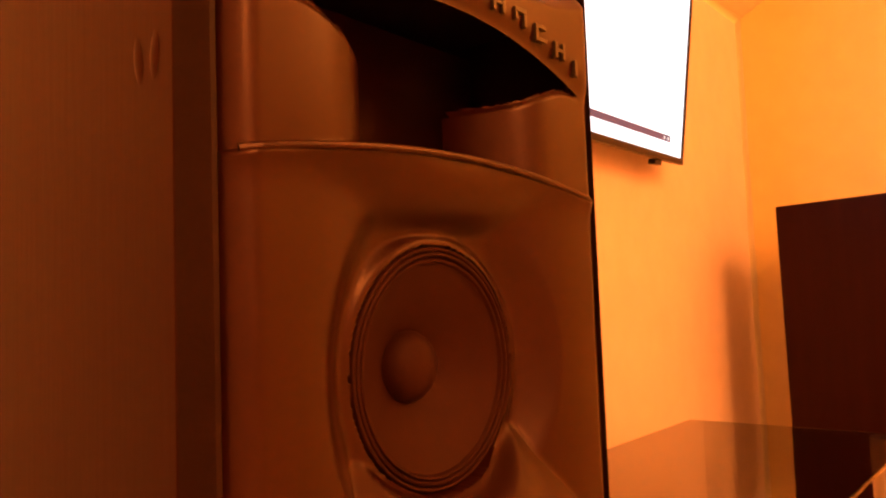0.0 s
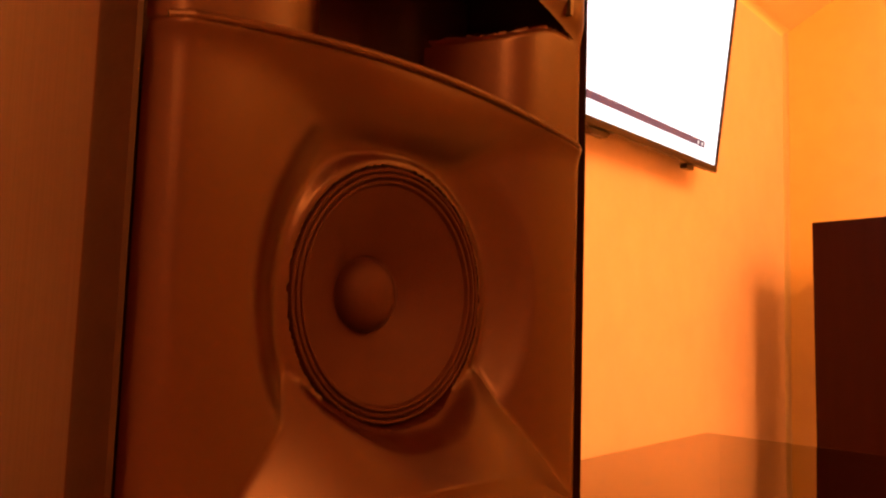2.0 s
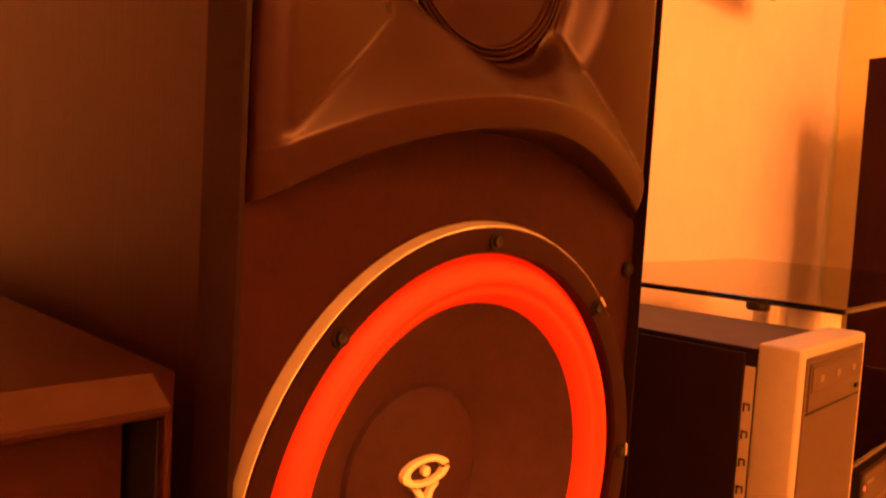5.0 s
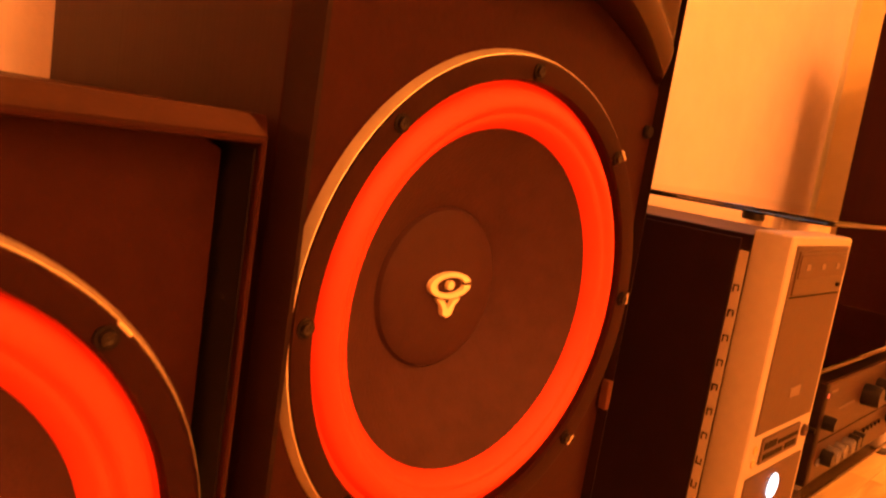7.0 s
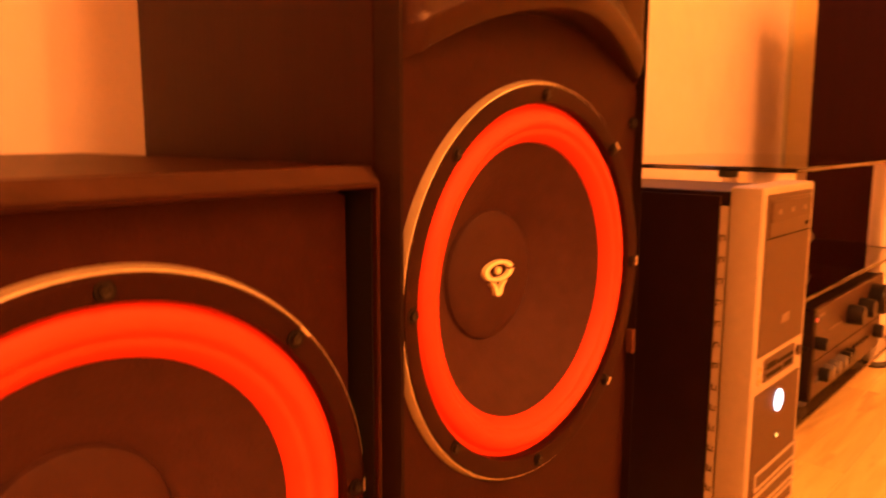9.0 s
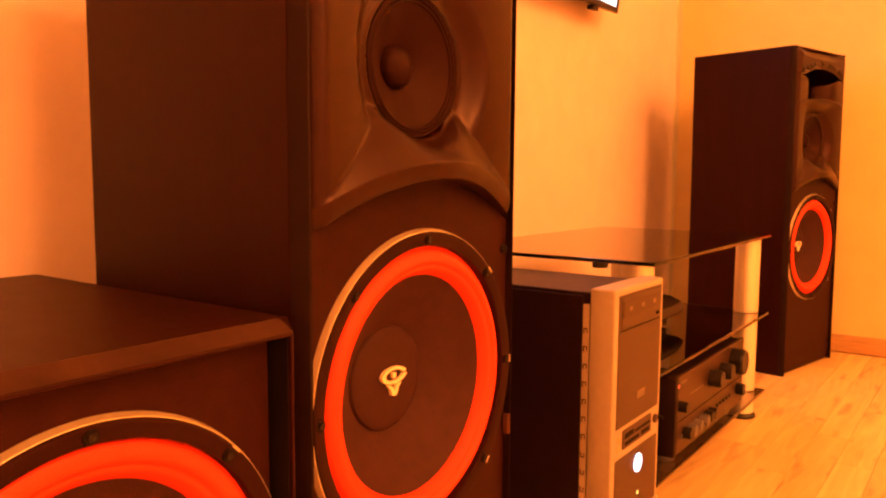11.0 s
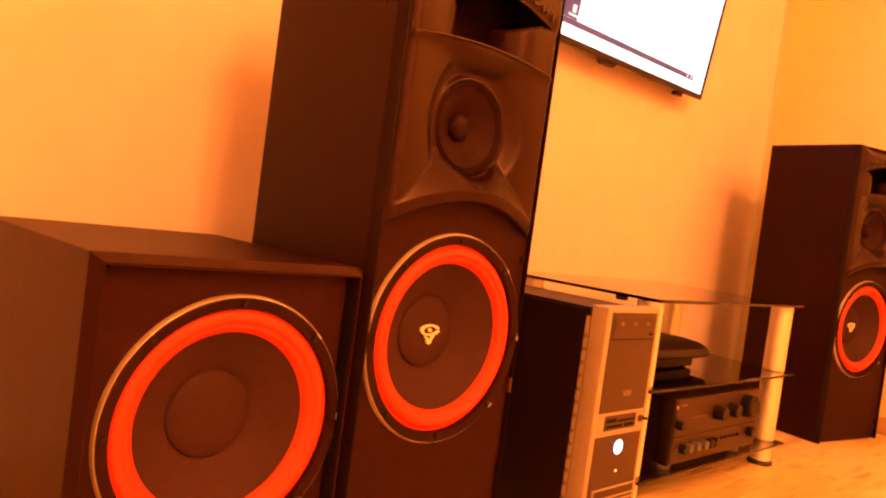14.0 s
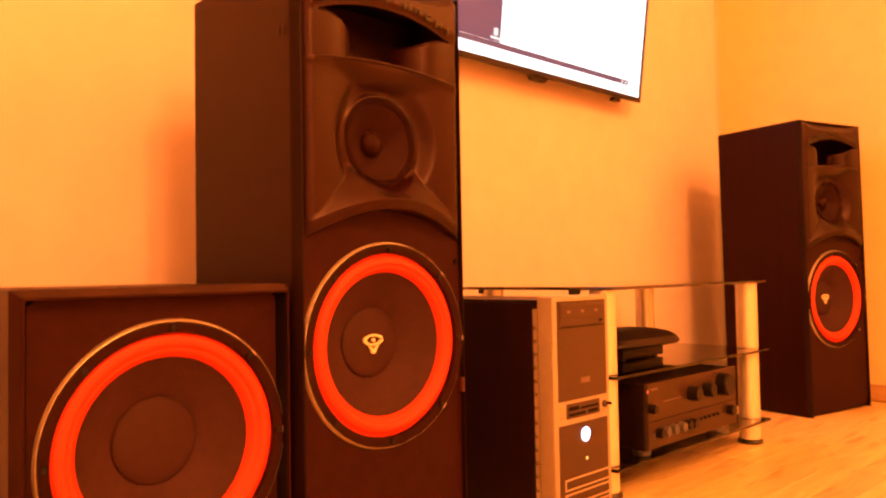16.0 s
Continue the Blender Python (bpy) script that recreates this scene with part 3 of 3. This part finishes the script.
def subwoofer():
    """A low black box with a recessed baffle and the same red-ringed driver."""
    top = thing("subwoofer", "low black woodgrain subwoofer box with red-ringed driver", "subwoofer")
    x0, x1, y0, y1, z0, z1 = -0.5245, -0.1825, -0.016, 0.405, 0.012, 0.463
    bm, loops = bmesh.new(), []
    for inset, y in ((0.0015, y1), (0, y1 - 0.0015), (0, 0.001), (0.0012, -0.0012), (0.0085, y0 + 0.0008), (0.0098, y0), (0.0112, y0), (0.0116, y0 + 0.001), (0.0116, 0.2)):
        loops.append([bm.verts.new(p) for p in ((x0 + inset, y, z0 + inset), (x1 - inset, y, z0 + inset), (x1 - inset, y, z1 - inset), (x0 + inset, y, z1 - inset))])
    for p, q in zip(loops, loops[1:]):
        for k in range(4):
            bm.faces.new((p[k], p[(k + 1) % 4], q[(k + 1) % 4], q[k]))
    bm.faces.new(loops[0])
    bm.faces.new(loops[-1])
    bmesh.ops.recalc_face_normals(bm, faces=bm.faces[:])
    part("cabinet", bm, VINYL, top, "black woodgrain cabinet with chamfered front edge")
    # a paler strip laid on the upper front chamfer
    trim = prism([(0.0008, z1 + 0.0003), (-0.0014, z1 - 0.0009), (y0 + 0.0004, z1 - 0.0083), (y0 + 0.0010, z1 - 0.0080), (-0.0010, z1 - 0.0016)], x0 + 0.009, x1 - 0.009)
    for v in trim.verts:
        v.co = (v.co.y, v.co.x, v.co.z)
    bmesh.ops.recalc_face_normals(trim, faces=trim.faces[:])
    part("front_edge", trim, PALE_VINYL, top, "paler strip along the top front edge")
    mid = (-0.3465, 0.268)
    part("baffle", holed_plate(reach_in(mid, x0 + 0.0180, x1 - 0.0180, z0 + 0.0118, lambda x: z1 - 0.0118), mid, 0.150, 0.004, 0.020), BAFFLE, top, "black recessed baffle board")
    # thin black faces that stand in for the shade inside the slots
    for x in (x0 + 0.0118, x1 - 0.0126):
        part("slot_shade", block((x, x + 0.0008, y0 + 0.0035, 0.18, z0 + 0.014, z1 - 0.014)), SEAM, top, "black face painting the shade in the slot beside the baffle", smooth=False)
    part("bottom_board", block((x0 + 0.004, x1 - 0.004, 0.01, y1 - 0.01, z0 + 0.0005, z0 + 0.01)), VINYL, top)
    woofer(top, (-0.3465, 0.004, 0.268), False, 0.0065, 0.0280, 0.0110, 0.985)
    for x in (x0 + 0.04, x1 - 0.04):
        for y in (y0 + 0.05, y1 - 0.05):
            part("foot", turned([(0, 0), (0.016, 0), (0.018, 0.003), (0.018, 0.0125)], (x, y, 0), 20, "z"), DARK_PLASTIC, top)
    return top


subwoofer()

# ---- computer ----
def computer():
    top = thing("computer_tower", "silver and grey desktop computer with glowing power button", "computer")
    x0, x1, yf = 0.329, 0.502, -0.052
    part("case", block((x0 + 0.003, x1 - 0.003, -0.0155, 0.360, 0.008, 0.421), 0.0015), PC_SIDE, top, "black steel case")
    part("side_cover", block((x0 - 0.001, x0 + 0.0028, -0.0062, 0.358, 0.014, 0.416), 0.0008), PC_SIDE, top, "black removable side cover")
    strip = part("chassis_strip", block((x0 + 0.0005, x0 + 0.0028, -0.0152, -0.0066, 0.014, 0.405)), STEEL, top, "bare steel chassis edge with clips")
    for k in range(15):
        z = 0.365 - 0.0242 * k
        bow = z + 0.0068 if k < 7 else z
        bars = [block((x0 - 0.0001, x0 + 0.0004, -0.0136, -0.0078, bow, bow + 0.0014)), block((x0 - 0.0001, x0 + 0.0004, -0.0092, -0.0078, z + 0.0006, z + 0.0076)), block((x0 - 0.0001, x0 + 0.0004, -0.0136, -0.0124, z + 0.0022, z + 0.0064))]
        part("clip_slot", joined(*bars), SEAM, strip, smooth=False)
    bezel = part("bezel", block((x0, x1, yf, -0.016, 0.006, 0.427), 0.0035, 3), PC_SILVER, top, "silver plastic front bezel")
    front = yf - 0.0012
    upper = part("front_panel", block((0.341, 0.491, front, yf + 0.004, 0.2375, 0.4185), 0.0012), PC_GREY, top, "matt grey front panel")
    drive = part("optical_drive", block((0.347, 0.486, front - 0.0014, yf + 0.002, 0.372, 0.4135), 0.0010), PC_DRIVE, top, "grey optical drive front")
    part("tray", block((0.350, 0.483, front - 0.0024, front - 0.0006, 0.388, 0.4105), 0.0008), PC_GREY, drive)
    part("eject_button", block((0.468, 0.477, front - 0.0032, front - 0.001, 0.3775, 0.3815), 0.0006), SEAM, drive)
    for x in (0.367, 0.409, 0.452):
        part("printed_mark", block((x, x + 0.010, front - 0.0030, front - 0.0022, 0.396, 0.4015)), PRINT, drive, smooth=False)
    part("drive_gap", block((0.345, 0.488, front - 0.0004, front + 0.0005, 0.3695, 0.3712)), SEAM, upper, smooth=False)
    part("badge", block((0.408, 0.436, front - 0.0008, front + 0.001, 0.266, 0.276), 0.0004), PRINT, upper, "small pale badge")
    ports = part("port_strip", block((0.364, 0.466, front - 0.0006, yf + 0.002, 0.2045, 0.2315), 0.0012), PC_GREY, top, "dark card reader strip")
    for a, b, c, d in ((0.369, 0.400, 0.219, 0.226), (0.405, 0.460, 0.219, 0.223), (0.370, 0.420, 0.209, 0.214), (0.428, 0.458, 0.209, 0.215)):
        part("slot", block((a, b, front - 0.0012, front, c, d)), SEAM, ports, smooth=False)
    for z in (0.209, 0.222):
        part("audio_jack", turned([(0.0046, 0.002), (0.0046, -0.001), (0.0034, -0.0015), (0.0022, 0.0005), (0, 0.0005)], (0.351, yf, z), 16), SKIRTING, top, "small coloured jack")
    part("side_knob", turned([(0.0065, 0.003), (0.0065, -0.003), (0.005, -0.004), (0, -0.004)], (0.482, yf, 0.219), 16), PC_GREY, top)
    part("side_knob", turned([(0.003, 0.003), (0.003, -0.010), (0, -0.011)], (0.491, yf, 0.219), 12), SEAM, top)
    lower = part("front_panel", block((0.341, 0.491, front, yf + 0.004, 0.018, 0.1945), 0.0012), PC_GREY, top, "matt grey lower front panel")
    part("power_button", turned([(0.0135, 0.002), (0.0135, -0.0012), (0.012, -0.002), (0, -0.0024)], (0.419, front, 0.171), 28), LED_WHITE, lower, "glowing white power button")
    part("disk_light", turned([(0.0030, 0.001), (0.0030, -0.0008), (0, -0.0012)], (0.4215, front, 0.1265), 12), LED_AMBER, lower, "small amber disk light")
    for k in range(3):
        z = 0.0945 - 0.0265 * k
        frame_bm = joined(*[block(b, 0.0006) for b in ((0.353, 0.4965, front - 0.002, front + 0.001, z, z + 0.0035), (0.353, 0.4965, front - 0.002, front + 0.001, z - 0.018, z - 0.0145), (0.353, 0.357, front - 0.002, front + 0.001, z - 0.0145, z), (0.4885, 0.4965, front - 0.002, front + 0.001, z - 0.0145, z))])
        vent = part("vent_frame", frame_bm, PC_SILVER, lower, "silver vent slot frame", smooth=False)
        part("vent_mesh", block((0.357, 0.4885, front - 0.0008, front + 0.0006, z - 0.0145, z)), PC_DRIVE, vent, smooth=False)
    for x in (x0 + 0.02, x1 - 0.02):
        for y in (-0.03, 0.33):
            part("foot", turned([(0, 0), (0.011, 0), (0.012, 0.009)], (x, y, 0), 16, "z"), DARK_PLASTIC, top)
    return top


computer()


# ---- glass stand with amplifier and boxes ----
def glass_stand():
    top = thing("glass_stand", "smoked glass media stand with three shelves and metal posts", "media stand")
    x0, x1, y0, y1 = 0.568, 1.318, -0.012, 0.418
    for name, z, a, b, c in (("top_glass", 0.432, x0, x1, y0), ("middle_shelf", 0.248, x0 + 0.008, x1 - 0.004, y0 - 0.004), ("bottom_shelf", 0.060, x0 + 0.008, x1 - 0.004, y0 - 0.004)):
        pane = part(name, block((a, b, c, y1, z, z + 0.007), 0.0022), GLASS, top, "dark tinted glass pane")
    for x in (x0 + 0.036, x1 - 0.034):
        for y in (0.030, 0.345):
            r = 0.0275
            for z0, z1 in ((0.012, 0.0595), (0.0675, 0.2475), (0.2555, 0.4318)):
                part("post", turned([(0, z0), (r - 0.001, z0), (r, z0 + 0.001), (r, z1 - 0.001), (r - 0.001, z1), (0, z1)], (x, y, 0), 32, "z"), POLE, top, "pale metal post")
            part("foot", turned([(0, 0), (0.0315, 0), (0.033, 0.002), (0.033, 0.007), (0.029, 0.0122), (0, 0.0122)], (x, y, 0), 32, "z"), DARK_PLASTIC, top, "black round foot")
    for y in (0.088, 0.356):
        part("glass_pad", turned([(0, 0.4225), (0.012, 0.4225), (0.0135, 0.425), (0.0135, 0.4318), (0, 0.4318)], (x0 + 0.018, y, 0), 20, "z"), DARK_PLASTIC, top, "dark rubber pad under the glass")
    return top


glass_stand()


def knob_on(parent, at, radius, length, material, label="", name="knob"):
    k = part(name, turned([(radius * 1.02, 0), (radius, -length * 0.8), (radius * 0.9, -length), (0, -length)], at, 28), material, parent, label)
    return k


def amplifier():
    top = thing("amplifier", "black stereo amplifier with large round knobs on shelf", "amplifier")
    x0, x1, yf, z0, z1 = 0.688, 1.118, -0.012, 0.084, 0.226
    part("case", block((x0 + 0.002, x1 - 0.002, yf + 0.0085, 0.330, z0, z1 - 0.002), 0.002), AMP_CASE, top, "black steel amplifier case")
    part("end_cheek", block((x0 - 0.0005, x0 + 0.017, yf - 0.0012, yf + 0.030, z0 - 0.0005, z1 + 0.0005), 0.003, 3), AMP_CASE, top, "black end cheek")
    plate = part("front_plate", block((x0, x1, yf, yf + 0.008, z0, z1), 0.002), AMP_FRONT, top, "dark brushed metal front plate")
    part("groove", block((x0 + 0.004, x1 - 0.004, yf - 0.0006, yf + 0.001, 0.1425, 0.1445)), SEAM, plate, smooth=False)
    for x, z, r, n in ((0.888, 0.186, 0.0165, 0.024), (0.957, 0.186, 0.0165, 0.024), (1.035, 0.190, 0.027, 0.027), (0.712, 0.172, 0.010, 0.016), (1.078, 0.121, 0.0125, 0.016)):
        knob_on(top, (x, yf, z), r, n, KNOB)
    for k, x in enumerate((0.742, 0.766, 0.800, 0.836, 0.864, 0.888)):
        knob_on(top, (x, yf, 0.1165), 0.011, 0.015, KNOB_SILVER if k in (1, 2, 3) else KNOB, "small silver knob" if k in (1, 2, 3) else "")
    for k in range(5):
        part("push_button", block((0.930 + 0.021 * k, 0.940 + 0.021 * k, yf - 0.004, yf + 0.001, 0.117, 0.123), 0.0008), KNOB, top)
    part("headphone_jack", turned([(0.006, 0), (0.006, -0.002), (0.004, -0.0025), (0.003, 0.001), (0, 0.001)], (0.724, yf, 0.112), 16), KNOB_SILVER, top)
    part("standby_light", turned([(0.0035, 0), (0.0035, -0.0012), (0, -0.0016)], (x0 + 0.0125, yf - 0.0012, 0.2100), 12), LED_RED, top, "small red standby light")
    part("printed_mark", block((0.716, 0.744, yf - 0.0006, yf + 0.001, 0.2105, 0.2145)), PRINT, plate, smooth=False)
    for k in range(7):
        part("printed_mark", block((0.770 + 0.011 * k, 0.776 + 0.011 * k, yf - 0.0006, yf + 0.001, 0.180, 0.183)), PRINT, plate, smooth=False)
    for x in (x0 + 0.035, x1 - 0.06):
        for y in (yf + 0.03, 0.28):
            part("foot", turned([(0, 0.0672), (0.018, 0.0672), (0.020, 0.071), (0.020, 0.0845), (0, 0.0845)], (x, y, 0), 24, "z"), KNOB_SILVER, top, "pale round foot")
    return top


amplifier()


def console():
    """A dark console with a bulging, rounded lid over a narrower base."""
    top = thing("game_console", "black rounded console standing on the glass shelf", "console")
    part("base", block((0.807, 0.992, 0.115, 0.250, 0.2585, 0.2845), 0.004, 3), BOX_BLACK, top)
    for x in (0.827, 0.972):
        for y in (0.130, 0.235):
            part("foot", turned([(0, 0.2552), (0.008, 0.2552), (0.008, 0.2590)], (x, y, 0), 14, "z"), DARK_PLASTIC, top)
    cx, cy, a, b = 0.908, 0.175, 0.155, 0.092
    bm = bmesh.new()
    rings = []
    for z, s in ((0.2847, 0.86), (0.2865, 0.96), (0.2910, 1.0), (0.2975, 0.985), (0.3070, 0.93), (0.3165, 0.80), (0.3245, 0.55), (0.3275, 0.25)):
        ring = []
        for k in range(48):
            t = 2 * math.pi * k / 48
            c, d = math.cos(t), math.sin(t)
            ring.append(bm.verts.new((cx + s * a * math.copysign(abs(c) ** 0.45, c), cy + s * b * math.copysign(abs(d) ** 0.45, d), z)))
        rings.append(ring)
    for p, q in zip(rings, rings[1:]):
        for k in range(48):
            bm.faces.new((p[k], p[(k + 1) % 48], q[(k + 1) % 48], q[k]))
    bm.faces.new(rings[0][::-1])
    bm.faces.new(rings[-1])
    part("lid", bm, BOX_BLACK, top, "black rounded lid")
    return top


console()


# ---- television ----
def television():
    top = thing("television", "wall-mounted flat television tilted down with white screen", "television", pose(0.937, 0.472, 1.035, 7.0, 0, 0))
    w, h = 0.556, 0.628
    part("back_shell", block((-w + 0.004, w - 0.004, 0.004, 0.030, 0.004, h - 0.004), 0.006), TV_BLACK, top, "black plastic back")
    part("lower_housing", block((-0.36, 0.36, 0.0305, 0.048, 0.05, 0.40), 0.006), TV_BLACK, top)
    for b in ((-w, w, -0.004, 0.008, 0, 0.0155), (-w, w, -0.004, 0.008, h - 0.010, h), (-w, -w + 0.010, -0.004, 0.008, 0.016, h - 0.0105), (w - 0.010, w, -0.004, 0.008, 0.016, h - 0.0105)):
        part("bezel", block(b, 0.0015), TV_BLACK, top, "slim black bezel")
    screen = part("screen", block((-w + 0.0105, w - 0.0105, 0.0, 0.0038, 0.016, h - 0.0105)), SCREEN, top, "lit white screen", smooth=False)
    part("screen_panel", block((-w + 0.011, -0.152, -0.0008, -0.0003, 0.062, h - 0.0115)), SCREEN_DARK, screen, "dark purple screen area", smooth=False)
    part("screen_bar", block((-w + 0.011, 0.478, -0.0008, -0.0003, 0.046, 0.0615)), SCREEN_BAR, screen, "dark bar across screen", smooth=False)
    part("screen_icon", block((-0.180, -0.164, -0.0016, -0.0010, 0.078, 0.098), 0.0002), SCREEN_ICON, screen, smooth=False)
    part("screen_icon", block((-0.192, -0.152, -0.0016, -0.0010, 0.068, 0.074)), SCREEN_ICON, screen, smooth=False)
    for x in (0.438, 0.460):
        part("screen_icon", block((x, x + 0.008, -0.0016, -0.0010, 0.050, 0.057)), SCREEN_ICON, screen, smooth=False)
    part("sensor", prism([(-0.012, 0.0005), (0.072, 0.0005), (0.056, -0.013), (0.006, -0.013)], 0.004, 0.020), TV_BLACK, top, "small sensor housing under the bezel")
    part("bracket_stub", block((0.415, 0.452, 0.006, 0.024, -0.012, 0.0005), 0.0015), TV_BLACK, top)
    part("wall_bracket", block((-0.16, 0.16, 0.0485, 0.062, 0.12, 0.34), 0.003), DARK_PLASTIC, top)
    return top


television()

# ---- floor boards, laid last ----
random.seed(4)
STRIP_L, STRIP_W = 0.42, 0.0665
NEAR_X, NEAR_Y = 0.30, -0.98
shared = {}


def strip(length):
    """One laminate strip of that length; alike strips share a mesh."""
    key = round(length, 3)
    if key not in shared:
        data = bpy.data.meshes.new("floor_board")
        bm = block((0, key - 0.0008, 0, STRIP_W - 0.0007, -0.0024, 0.0), 0.0005, 1)
        bm.to_mesh(data)
        bm.free()
        data.materials.append(PLANK)
        shared[key] = data
    return shared[key]


far_verts, far_faces = [], []
y = WALL_Y - 0.017 - STRIP_W
while y > FRONT_Y + 0.001:
    x = LEFT_X + 0.001
    first = True
    while x < WALL_X - 0.018:
        length = STRIP_L * random.choice((0.3, 0.5, 0.7, 1.0)) if first else STRIP_L
        first = False
        length = min(length, WALL_X - 0.0175 - x)
        if length > 0.01:
            if x + length > NEAR_X and y > NEAR_Y:
                ob = new("floor_board", strip(length))
                ob.parent, ob.location = floor, (x, y, 0)
            else:
                n = len(far_verts)
                far_verts += [(x, y, 0), (x + length - 0.0008, y, 0), (x + length - 0.0008, y + STRIP_W - 0.0007, 0), (x, y + STRIP_W - 0.0007, 0)]
                far_faces.append((n, n + 1, n + 2, n + 3))
        x += length
    y -= STRIP_W
data = bpy.data.meshes.new("floor_boards")
data.from_pydata(far_verts, [], far_faces)
data.materials.append(PLANK)
ob = new("floor_boards", data)
ob.parent = floor
tagged(ob, kind="stuff")
